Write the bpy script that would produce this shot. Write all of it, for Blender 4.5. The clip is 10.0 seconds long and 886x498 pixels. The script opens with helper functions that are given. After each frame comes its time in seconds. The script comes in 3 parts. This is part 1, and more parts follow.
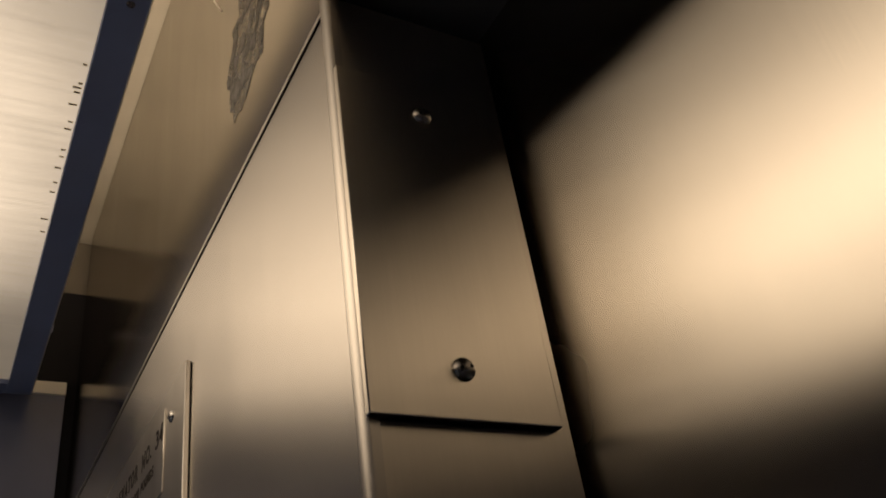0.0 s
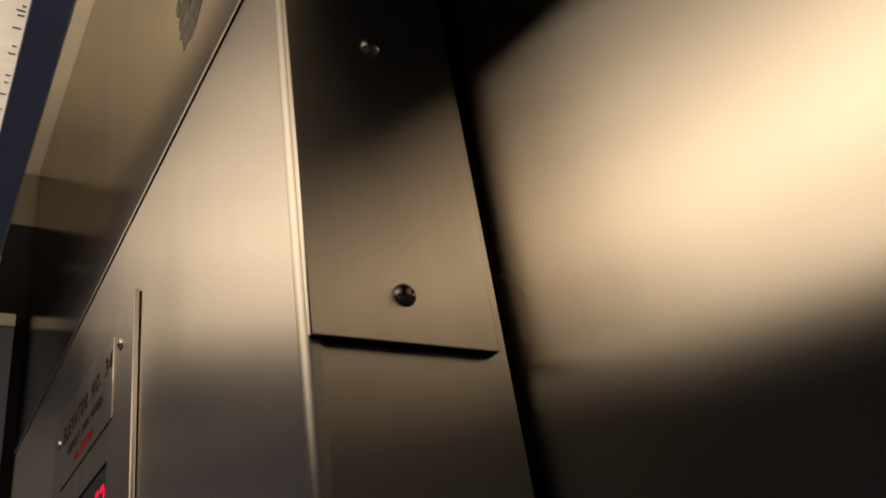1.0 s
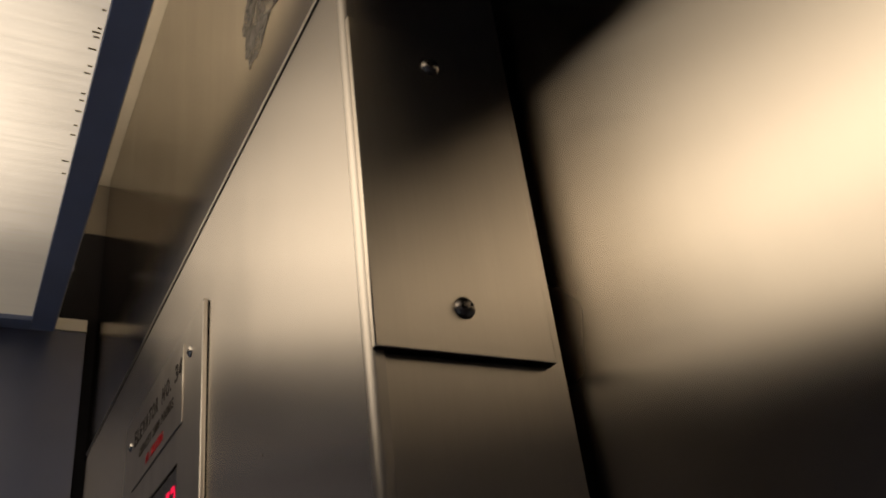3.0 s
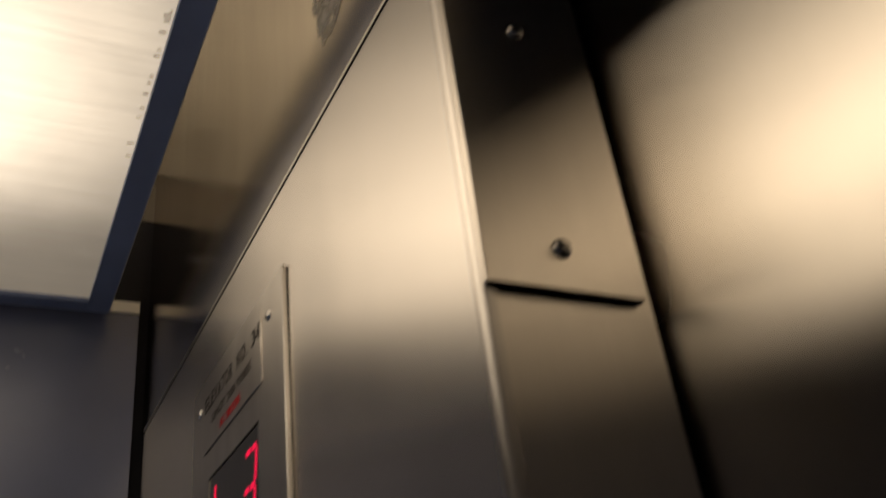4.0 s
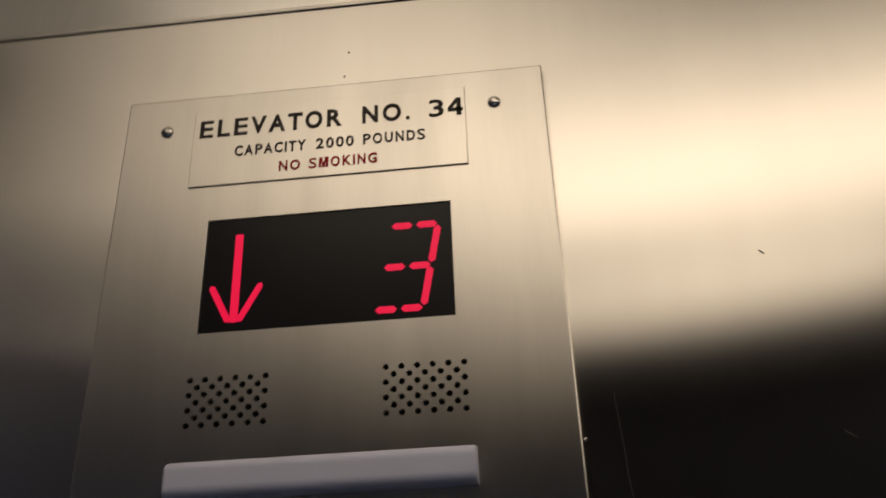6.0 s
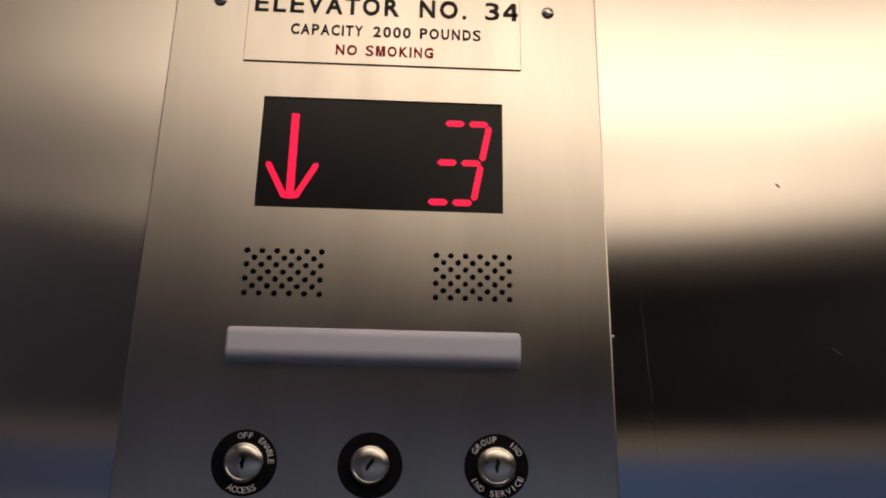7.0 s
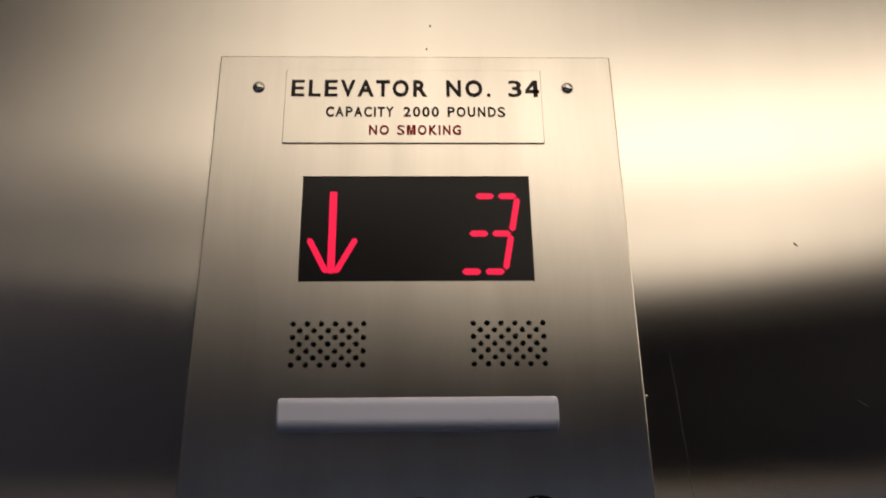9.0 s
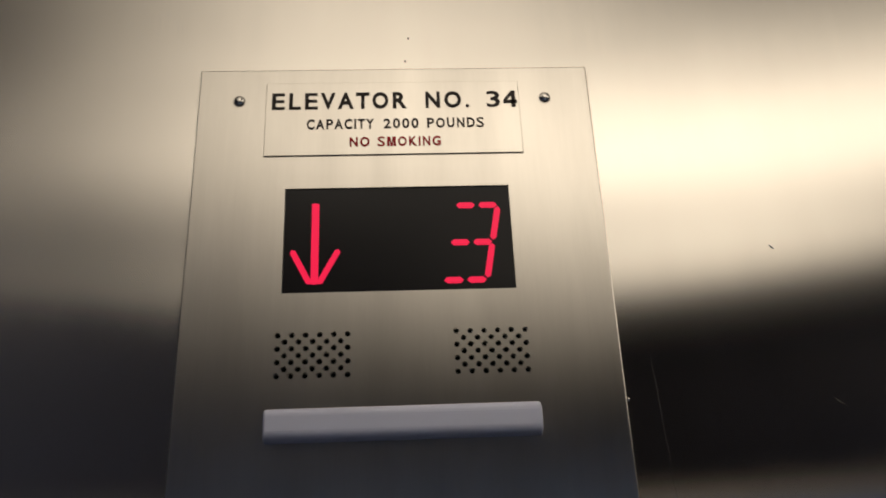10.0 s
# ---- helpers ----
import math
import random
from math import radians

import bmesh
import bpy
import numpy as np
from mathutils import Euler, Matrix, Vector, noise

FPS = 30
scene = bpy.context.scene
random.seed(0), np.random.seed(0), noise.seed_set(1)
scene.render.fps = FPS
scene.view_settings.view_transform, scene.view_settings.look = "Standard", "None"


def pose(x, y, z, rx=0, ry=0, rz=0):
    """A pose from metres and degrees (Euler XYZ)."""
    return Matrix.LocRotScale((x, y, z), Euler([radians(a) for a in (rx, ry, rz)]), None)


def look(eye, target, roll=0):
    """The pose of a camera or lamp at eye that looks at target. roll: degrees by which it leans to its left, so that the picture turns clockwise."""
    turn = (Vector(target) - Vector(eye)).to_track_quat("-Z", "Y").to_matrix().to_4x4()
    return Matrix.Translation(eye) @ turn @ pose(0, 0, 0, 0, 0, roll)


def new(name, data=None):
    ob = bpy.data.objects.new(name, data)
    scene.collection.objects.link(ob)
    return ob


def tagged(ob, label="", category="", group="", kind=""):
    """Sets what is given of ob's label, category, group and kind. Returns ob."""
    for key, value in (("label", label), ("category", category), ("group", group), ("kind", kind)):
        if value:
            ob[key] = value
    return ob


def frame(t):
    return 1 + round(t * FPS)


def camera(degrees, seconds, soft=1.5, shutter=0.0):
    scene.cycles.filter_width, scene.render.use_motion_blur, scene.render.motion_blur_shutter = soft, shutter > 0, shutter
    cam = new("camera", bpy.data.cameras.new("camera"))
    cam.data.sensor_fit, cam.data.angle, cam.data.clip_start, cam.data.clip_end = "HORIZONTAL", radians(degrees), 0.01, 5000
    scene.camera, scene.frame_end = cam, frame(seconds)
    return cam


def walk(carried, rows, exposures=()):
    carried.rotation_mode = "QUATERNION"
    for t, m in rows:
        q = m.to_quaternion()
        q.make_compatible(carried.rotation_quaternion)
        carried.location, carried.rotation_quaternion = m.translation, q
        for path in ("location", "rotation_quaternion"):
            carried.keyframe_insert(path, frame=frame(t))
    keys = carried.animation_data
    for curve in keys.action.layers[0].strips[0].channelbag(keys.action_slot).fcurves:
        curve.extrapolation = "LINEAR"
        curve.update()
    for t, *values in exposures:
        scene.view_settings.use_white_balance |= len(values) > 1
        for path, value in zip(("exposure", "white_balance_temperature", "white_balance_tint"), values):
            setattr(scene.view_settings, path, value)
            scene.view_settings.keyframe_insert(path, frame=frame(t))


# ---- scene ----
cam = camera(55.1, 10.0, soft=1.8, shutter=0.5)
PATH = [
    (0, (-0.118, -0.377, 1.793), (0.807, 1.028, 2.875), -9.4),
    (0.5, (-0.12, -0.378, 1.792), (0.847, 1.037, 2.823), -9.2),
    (1, (-0.116, -0.383, 1.784), (0.913, 1.044, 2.737), -9.6),
    (1.5, (-0.117, -0.383, 1.783), (0.906, 1.066, 2.707), -9.3),
    (2, (-0.115, -0.382, 1.781), (0.894, 1.082, 2.698), -9.3),
    (2.5, (-0.121, -0.389, 1.781), (0.836, 1.088, 2.732), -8.6),
    (2.7, (-0.121, -0.39, 1.782), (0.819, 1.088, 2.748), -8.1),
    (3.8, (-0.149, -0.397, 1.774), (0.729, 1.1, 2.767), -7.8),
    (4, (-0.163, -0.386, 1.755), (0.723, 1.117, 2.733), -7.8),
    (4.2, (-0.199, -0.363, 1.737), (0.827, 1.131, 2.582), -6.3),
    (4.5, (-0.293, -0.311, 1.708), (1.037, 1.032, 2.362), -3.0),
    (4.8, (-0.383, -0.248, 1.690), (1.154, 0.914, 2.221), -1.0),
    (5, (-0.414, -0.193, 1.695), (1.209, 0.802, 2.31), -0.5),
    (5.2, (-0.4, -0.117, 1.685), (1.223, 0.737, 2.484), -0.3),
    (6.3, (-0.432, 0.188, 1.714), (1.379, 0.162, 2.562), -1.3),
    (6.5, (-0.437, 0.211, 1.699), (1.383, 0.127, 2.525), -0.3),
    (7, (-0.455, 0.212, 1.703), (1.435, 0.133, 2.353), 0.9),
    (7.5, (-0.495, 0.217, 1.699), (1.395, 0.105, 2.342), 0.2),
    (8, (-0.492, 0.212, 1.696), (1.39, 0.101, 2.361), -0.2),
    (8.5, (-0.477, 0.219, 1.705), (1.394, 0.134, 2.407), -0.7),
    (9, (-0.48, 0.23, 1.705), (1.368, 0.167, 2.467), -0.9),
    (9.5, (-0.482, 0.225, 1.702), (1.35, 0.185, 2.501), -1.1),
    (10, (-0.485, 0.229, 1.702), (1.353, 0.128, 2.486), -2.5),
]
EXPOSURES = [(0.0, -0.40, 7050, 15), (2.7, -0.33, 6800, 13), (4.0, -0.28, 6700, 12), (4.5, 0.2, 6650, 10), (4.8, 0.88, 6600, 10), (5.0, 1.1, 6700, 12), (5.2, 0.7, 6800, 12), (6.3, -0.62, 6350, 11), (6.5, -0.62, 6350, 11), (7.0, -0.15, 6700, 16), (7.5, 0.0, 6750, 16), (9.0, -0.2, 6300, 12), (10.0, -0.33, 6050, 9)]
walk(cam, [(t, look(eye, target, roll)) for t, eye, target, roll in PATH], EXPOSURES)

# ---- world: the car is closed, a dim grey stands outside it ----
world = bpy.data.worlds.new("world")
scene.world = world
world.use_nodes = True
world.node_tree.nodes["Background"].inputs[0].default_value = (0.02, 0.02, 0.025, 1)

# ---- plan of the car, metres ----
RETURN_TOP = 2.1068    # top of the steel return beside the door
SIDE_Y = 0.668         # face of the side wall panels
FAR_Y = -1.06          # face of the opposite side wall
REAR_X = -1.20
LIP_Z = 2.1074         # lower edge of the transom
LIP_X = -0.0004        # face of the transom
CANOPY_Z = 2.506
FRIEZE_TOP = 2.423     # top of the dark frieze above the side panels
FRAME_Z = 2.262        # underside of the light frame
DOOR_X = 0.0865
JAMB_Y = -0.141
PANEL_MID = 0.230      # middle of the operating panel


# ---- materials ----
def material(name):
    m = bpy.data.materials.new(name)
    m.use_nodes = True
    return m, m.node_tree, m.node_tree.nodes["Principled BSDF"]


def add(tree, kind, **inputs):
    n = tree.nodes.new(kind)
    for key, value in inputs.items():
        n.inputs[key.replace("_", " ")].default_value = value
    return n


def noise_at(tree, scale, stretch=(1, 1, 1), detail=4.0, rough=0.55):
    co = tree.nodes.new("ShaderNodeNewGeometry")
    mp = tree.nodes.new("ShaderNodeMapping")
    mp.inputs["Scale"].default_value = stretch
    tree.links.new(co.outputs["Position"], mp.inputs["Vector"])
    n = add(tree, "ShaderNodeTexNoise", Scale=scale, Detail=detail, Roughness=rough)
    tree.links.new(mp.outputs["Vector"], n.inputs["Vector"])
    return n.outputs["Fac"]


def ramp(tree, fac, stops):
    r = tree.nodes.new("ShaderNodeValToRGB")
    els = r.color_ramp.elements
    while len(els) < len(stops):
        els.new(0.5)
    for el, (at, colour) in zip(els, stops):
        el.position = at
        el.color = (*colour, 1) if len(colour) == 3 else colour
    tree.links.new(fac, r.inputs["Fac"])
    return r.outputs["Color"]


def spread(tree, fac, low, high):
    r = tree.nodes.new("ShaderNodeMapRange")
    r.inputs["From Min"].default_value, r.inputs["From Max"].default_value = 0.3, 0.7
    r.inputs["To Min"].default_value, r.inputs["To Max"].default_value = low, high
    tree.links.new(fac, r.inputs["Value"])
    return r.outputs["Result"]


def bumped(tree, bsdf, fac, strength, distance=0.001):
    b = add(tree, "ShaderNodeBump", Strength=strength, Distance=distance)
    tree.links.new(fac, b.inputs["Height"])
    tree.links.new(b.outputs["Normal"], bsdf.inputs["Normal"])


def brushed_steel(name, colour, across, along, grain=0.018, stain=0.05):
    """Stainless steel brushed up and down: the grain runs along z and smears what it mirrors sideways.
    across, along: how wide it scatters sideways and up and down; stain: how strong the dried runs and wipe marks are."""
    m, tree, b = material(name)
    tree.nodes.remove(b)
    g = tree.nodes.new("ShaderNodeBsdfAnisotropic")
    g.distribution = "BECKMANN"
    fine = noise_at(tree, 900, (1, 1, 0.012), 3)
    cloud = noise_at(tree, 5.0, (1, 1, 0.6), 4)
    dark = tuple(c * 0.97 for c in colour)
    runs = tree.nodes.new("ShaderNodeVectorMath")
    runs.operation = "SCALE"
    tree.links.new(ramp(tree, fine, [(0.25, dark), (0.75, colour)]), runs.inputs[0])
    tree.links.new(spread(tree, noise_at(tree, 26.0, (1, 1, 0.16), 5, 0.6), 1 - stain, 1 + stain), runs.inputs["Scale"])
    tree.links.new(runs.outputs["Vector"], g.inputs["Color"])
    rough = math.sqrt(math.sqrt(across * along))
    tree.links.new(spread(tree, cloud, rough * 0.93, rough * 1.07), g.inputs["Roughness"])
    g.inputs["Anisotropy"].default_value = -(1 - math.sqrt(along / across))
    geo = tree.nodes.new("ShaderNodeNewGeometry")
    cross = tree.nodes.new("ShaderNodeVectorMath")
    cross.operation = "CROSS_PRODUCT"
    cross.inputs[1].default_value = (0, 0, 1)
    tree.links.new(geo.outputs["True Normal"], cross.inputs[0])
    tree.links.new(cross.outputs["Vector"], g.inputs["Tangent"])
    if grain:
        bumped(tree, g, fine, grain, 0.0003)
    tree.links.new(g.outputs[0], tree.nodes["Material Output"].inputs["Surface"])
    return m


def painted(name, colour, rough, mottling=0.12, grain=250.0, bump=0.08, metallic=0.0, gloss=0.5):
    m, tree, b = material(name)
    b.inputs["Specular IOR Level"].default_value = gloss
    b.inputs["Metallic"].default_value = metallic
    big = noise_at(tree, 6.0)
    low = tuple(c * (1 - mottling) for c in colour)
    high = tuple(min(1, c * (1 + mottling)) for c in colour)
    tree.links.new(ramp(tree, big, [(0.3, low), (0.7, high)]), b.inputs["Base Color"])
    tree.links.new(spread(tree, noise_at(tree, 22.0), rough * 0.85, rough * 1.15), b.inputs["Roughness"])
    bumped(tree, b, noise_at(tree, grain), bump, 0.0005)
    return m


def lit(name, colour, strength):
    m, tree, b = material(name)
    b.inputs["Base Color"].default_value = (0.02, 0.002, 0.002, 1)
    b.inputs["Emission Color"].default_value = (*colour, 1)
    b.inputs["Emission Strength"].default_value = strength
    return m


STEEL = brushed_steel("brushed_steel", (0.62, 0.58, 0.53), 0.29, 0.013, 0.0, 0.02)
JAMB_STEEL = brushed_steel("jamb_steel", (0.65, 0.60, 0.53), 0.30, 0.024, 0.0)
DOOR_STEEL = brushed_steel("door_steel", (0.57, 0.525, 0.46), 0.24, 0.020, 0.0, 0.02)
PANEL_STEEL = brushed_steel("panel_steel", (0.54, 0.505, 0.46), 0.30, 0.075, 0.02, 0.09)
POLISHED = brushed_steel("polished_steel", (0.66, 0.635, 0.60), 0.055, 0.032, 0.0)
NICKEL = painted("nickel", (0.52, 0.50, 0.47), 0.20, 0.06, 400, 0.02, 1.0)
DARK_STEEL = painted("dark_steel", (0.21, 0.195, 0.18), 0.28, 0.1, 400, 0.05, 1.0)
BLUE_PAINT = painted("blue_frame_paint", (0.27, 0.33, 0.52), 0.42)
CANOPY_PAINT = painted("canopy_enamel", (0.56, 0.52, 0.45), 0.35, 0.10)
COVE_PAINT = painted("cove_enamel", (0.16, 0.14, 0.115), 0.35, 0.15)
LAMINATE = painted("blue_grey_laminate", (0.108, 0.125, 0.20), 0.24, 0.08, gloss=0.7)
# the side laminate again, its colour lightened for the light low on the walls
LIT_LAMINATE = painted("lit_laminate", (0.22, 0.25, 0.39), 0.25, 0.08, gloss=0.6)
RAIL_METAL = painted("rail_metal", (0.50, 0.47, 0.42), 0.4, 0.08)
PALE_LAMINATE = painted("pale_laminate", (0.50, 0.67, 0.95), 0.36, 0.06)
BLUE_LAMINATE = painted("blue_laminate", (0.14, 0.29, 0.75), 0.40, 0.08)
FRIEZE = painted("dark_brown_frieze", (0.013, 0.0125, 0.015), 0.6, 0.2, gloss=0.12)
TRIM = painted("pale_trim", (0.72, 0.69, 0.62), 0.4, 0.06)
BLACK = painted("black_void", (0.006, 0.006, 0.007), 0.7, 0.2, gloss=0.1)
HEADER = painted("dark_header_steel", (0.09, 0.085, 0.085), 0.5, 0.2)
FLOORING = painted("dark_vinyl", (0.09, 0.085, 0.08), 0.5, 0.25, 120, 0.15)
WHITE_PLASTIC = painted("white_plastic", (0.56, 0.57, 0.70), 0.6, 0.03, 300, 0.02, gloss=0.2)
RING_BLACK = painted("black_ring", (0.004, 0.004, 0.006), 0.55, 0.1, 300, 0.03, gloss=0.08)
INK = painted("engraved_black", (0.050, 0.043, 0.040), 0.8, 0.3, gloss=0.05)
RED_INK = painted("engraved_red", (0.34, 0.02, 0.025), 0.8, 0.25, gloss=0.05)
WHITE_INK = painted("white_ink", (0.76, 0.78, 0.86), 0.6, 0.1)


def smear():
    """Old glue: broken up, so that the metal shows through it."""
    m = painted("adhesive_residue", (0.30, 0.275, 0.24), 0.6, 0.45, 60, 0.6)
    tree = m.node_tree
    hole = ramp(tree, noise_at(tree, 70, (1, 1, 1), 5, 0.65), [(0.36, (0, 0, 0)), (0.60, (0.85, 0.85, 0.85))])
    tree.links.new(hole, tree.nodes["Principled BSDF"].inputs["Alpha"])
    return m


RESIDUE = smear()
STAMP = painted("stamp_ink", (0.34, 0.26, 0.15), 0.6, 0.3)
SEGMENT = lit("red_segment", (1.0, 0.0, 0.06), 1.15)


def smoked():
    m, tree, b = material("smoked_acrylic")
    b.inputs["Base Color"].default_value = (0.013, 0.012, 0.0135, 1)
    b.inputs["IOR"].default_value = 1.45
    b.inputs["Specular IOR Level"].default_value = 0.16
    tree.links.new(spread(tree, noise_at(tree, 30), 0.16, 0.22), b.inputs["Roughness"])
    return m


SMOKED = smoked()

LIGHT_COLOUR = (1.0, 0.848, 0.645)
LIGHT_POWER = 3.3


def diffuser_material():
    """Ribbed plastic lit by tubes above it: brightest under the tubes, dull at its edges."""
    m, tree, b = material("lit_diffuser")
    b.inputs["Base Color"].default_value = (0.7, 0.66, 0.55, 1)
    b.inputs["Roughness"].default_value = 0.4
    geo = tree.nodes.new("ShaderNodeNewGeometry")
    sep = tree.nodes.new("ShaderNodeSeparateXYZ")
    tree.links.new(geo.outputs["Position"], sep.inputs[0])

    def bell(out, lo, hi, soft):
        a = tree.nodes.new("ShaderNodeMapRange")
        a.interpolation_type = "SMOOTHERSTEP"
        a.inputs["From Min"].default_value, a.inputs["From Max"].default_value = lo - 0.25 * soft, lo + soft
        tree.links.new(out, a.inputs["Value"])
        c = tree.nodes.new("ShaderNodeMapRange")
        c.interpolation_type = "SMOOTHERSTEP"
        c.inputs["From Min"].default_value, c.inputs["From Max"].default_value = hi + 0.25 * soft, hi - soft
        tree.links.new(out, c.inputs["Value"])
        mul = tree.nodes.new("ShaderNodeMath")
        mul.operation = "MULTIPLY"
        tree.links.new(a.outputs["Result"], mul.inputs[0])
        tree.links.new(c.outputs["Result"], mul.inputs[1])
        return mul.outputs[0]

    def maths(kind, a, b=None):
        n = tree.nodes.new("ShaderNodeMath")
        n.operation = kind
        for socket, value in zip(n.inputs, (a, b)):
            if isinstance(value, (int, float)):
                socket.default_value = value
            elif value is not None:
                tree.links.new(value, socket)
        return n.outputs[0]

    def tube(x, width, y0, y1, soft, power):
        off = maths("DIVIDE", maths("SUBTRACT", sep.outputs["X"], x), width)
        glow = maths("EXPONENT", maths("MULTIPLY", maths("MULTIPLY", off, off), -1.0))
        return maths("MULTIPLY", maths("MULTIPLY", glow, bell(sep.outputs["Y"], y0, y1, soft)), power)

    # long tube near the car's front, shorter one behind; front rail gets an added glow
    both = maths("ADD", tube(-0.49, 0.225, -0.78, 0.56, 0.30, 1.0), tube(-0.90, 0.16, -0.68, 0.26, 0.30, 0.74))
    both = maths("ADD", both, tube(-0.20, 0.14, -0.02, 0.48, 0.22, 0.30))
    rib = noise_at(tree, 160, (0.04, 1, 1), 2)
    dirt = noise_at(tree, 9, (1, 1, 1), 3)
    ribs = spread(tree, rib, 0.90, 1.05)
    soil = spread(tree, dirt, 0.84, 1.05)
    level = tree.nodes.new("ShaderNodeMapRange")
    level.inputs["To Min"].default_value, level.inputs["To Max"].default_value = 0.07 * LIGHT_POWER, LIGHT_POWER
    tree.links.new(both, level.inputs["Value"])
    m1 = tree.nodes.new("ShaderNodeMath")
    m1.operation = "MULTIPLY"
    tree.links.new(level.outputs["Result"], m1.inputs[0])
    tree.links.new(ribs, m1.inputs[1])
    m2 = tree.nodes.new("ShaderNodeMath")
    m2.operation = "MULTIPLY"
    tree.links.new(m1.outputs[0], m2.inputs[0])
    tree.links.new(soil, m2.inputs[1])
    b.inputs["Emission Color"].default_value = (*LIGHT_COLOUR, 1)
    tree.links.new(m2.outputs[0], b.inputs["Emission Strength"])
    return m


DIFFUSER = diffuser_material()


# ---- builders ----
def box(bm, x0, x1, y0, y1, z0, z1):
    m = Matrix.Translation(((x0 + x1) / 2, (y0 + y1) / 2, (z0 + z1) / 2)) @ Matrix.Diagonal((abs(x1 - x0), abs(y1 - y0), abs(z1 - z0), 1))
    return bmesh.ops.create_cube(bm, size=1, matrix=m)["verts"]


def boxed(x0, x1, y0, y1, z0, z1, bevel=0.0, segments=2):
    bm = bmesh.new()
    box(bm, x0, x1, y0, y1, z0, z1)
    if bevel:
        bmesh.ops.bevel(bm, geom=bm.edges[:], offset=bevel, segments=segments, profile=0.5, affect="EDGES")
    return bm


def base_of(ob):
    at = Vector()
    while ob:
        at += ob.location
        ob = ob.parent
    return at


def shaded(me, limit=40):
    """Smooth rounded edges; sides that face straight along an axis stay flat."""
    me.set_sharp_from_angle(angle=radians(limit))
    me.polygons.foreach_set("use_smooth", [max(map(abs, p.normal)) < 0.99999 for p in me.polygons])


def part(name, bm, mat, parent=None, label=""):
    """Links a bmesh, given in world metres, as one mesh object."""
    if parent:
        bmesh.ops.translate(bm, verts=bm.verts, vec=-base_of(parent))
    bmesh.ops.recalc_face_normals(bm, faces=bm.faces)
    me = bpy.data.meshes.new(name)
    bm.to_mesh(me)
    bm.free()
    me.materials.append(mat)
    shaded(me)
    ob = new(name, me)
    ob.parent = parent
    return tagged(ob, label)


def root(name, x, y, z, label, category, group="", kind=""):
    ob = new(name)
    ob.empty_display_size = 0.05
    ob.location = (x, y, z)
    return tagged(ob, label, category, group, kind)


def structure(name, bm, mat, label, category):
    return tagged(part(name, bm, mat), label, category, kind="structure")


# the operating panel's own plane: u to the reader's right, v up (world z), d out of the wall
def on_panel(u, v, d):
    return Vector((-d, PANEL_MID - u, v))


FACING = Matrix(((0, 0, -1), (-1, 0, 0), (0, 1, 0))).to_4x4()   # letters on the panel read from inside the car


def disc(bm, centre, radius, depth, turn, segments=32, top=None, dome=0.0):
    """A round plate standing depth out of its plane; turn brings z out of the plane."""
    m = Matrix.Translation(centre) @ turn @ Matrix.Translation((0, 0, depth / 2))
    bmesh.ops.create_cone(bm, cap_ends=True, segments=segments, radius1=radius, radius2=radius if top is None else top, depth=depth, matrix=m)


def lathe(profile, centre, turn, segments=32):
    """Turns (radius, height) pairs round the axis that leaves the plane."""
    bm = bmesh.new()
    rings = []
    for r, h in profile:
        if r == 0:
            rings.append([bm.verts.new((0, 0, h))])
        else:
            rings.append([bm.verts.new((r * math.cos(2 * math.pi * i / segments), r * math.sin(2 * math.pi * i / segments), h)) for i in range(segments)])
    for a, b in zip(rings, rings[1:]):
        for i in range(segments):
            j = (i + 1) % segments
            if len(b) == 1:
                bm.faces.new((a[i], a[j], b[0]))
            elif len(a) == 1:
                bm.faces.new((a[0], b[j], b[i]))
            else:
                bm.faces.new((a[i], a[j], b[j], b[i]))
    bmesh.ops.transform(bm, matrix=Matrix.Translation(centre) @ turn, verts=bm.verts)
    return bm


def letters(text, width, height, offset=0.0, thick=0.0003):
    """Flat raised letters centred on the origin, in a bmesh, of the given width and height."""
    cu = bpy.data.curves.new("letters", "FONT")
    cu.body, cu.size, cu.extrude, cu.offset, cu.resolution_u = text, 1.0, 0.0, offset, 3
    cu.space_word = 1.25
    ob = new("letters", cu)
    dg = bpy.context.evaluated_depsgraph_get()
    me = bpy.data.meshes.new_from_object(ob.evaluated_get(dg))
    bpy.data.objects.remove(ob)
    bpy.data.curves.remove(cu)
    bm = bmesh.new()
    bm.from_mesh(me)
    bpy.data.meshes.remove(me)
    xs = [v.co.x for v in bm.verts]
    ys = [v.co.y for v in bm.verts]
    sx = width / (max(xs) - min(xs)) if width else height / (max(ys) - min(ys))
    sy = height / (max(ys) - min(ys))
    for v in bm.verts:
        v.co = Vector(((v.co.x - (max(xs) + min(xs)) / 2) * sx, (v.co.y - (max(ys) + min(ys)) / 2) * sy, 0))
    ext = bmesh.ops.extrude_face_region(bm, geom=bm.faces[:])
    bmesh.ops.translate(bm, verts=[e for e in ext["geom"] if isinstance(e, bmesh.types.BMVert)], vec=(0, 0, thick))
    return bm


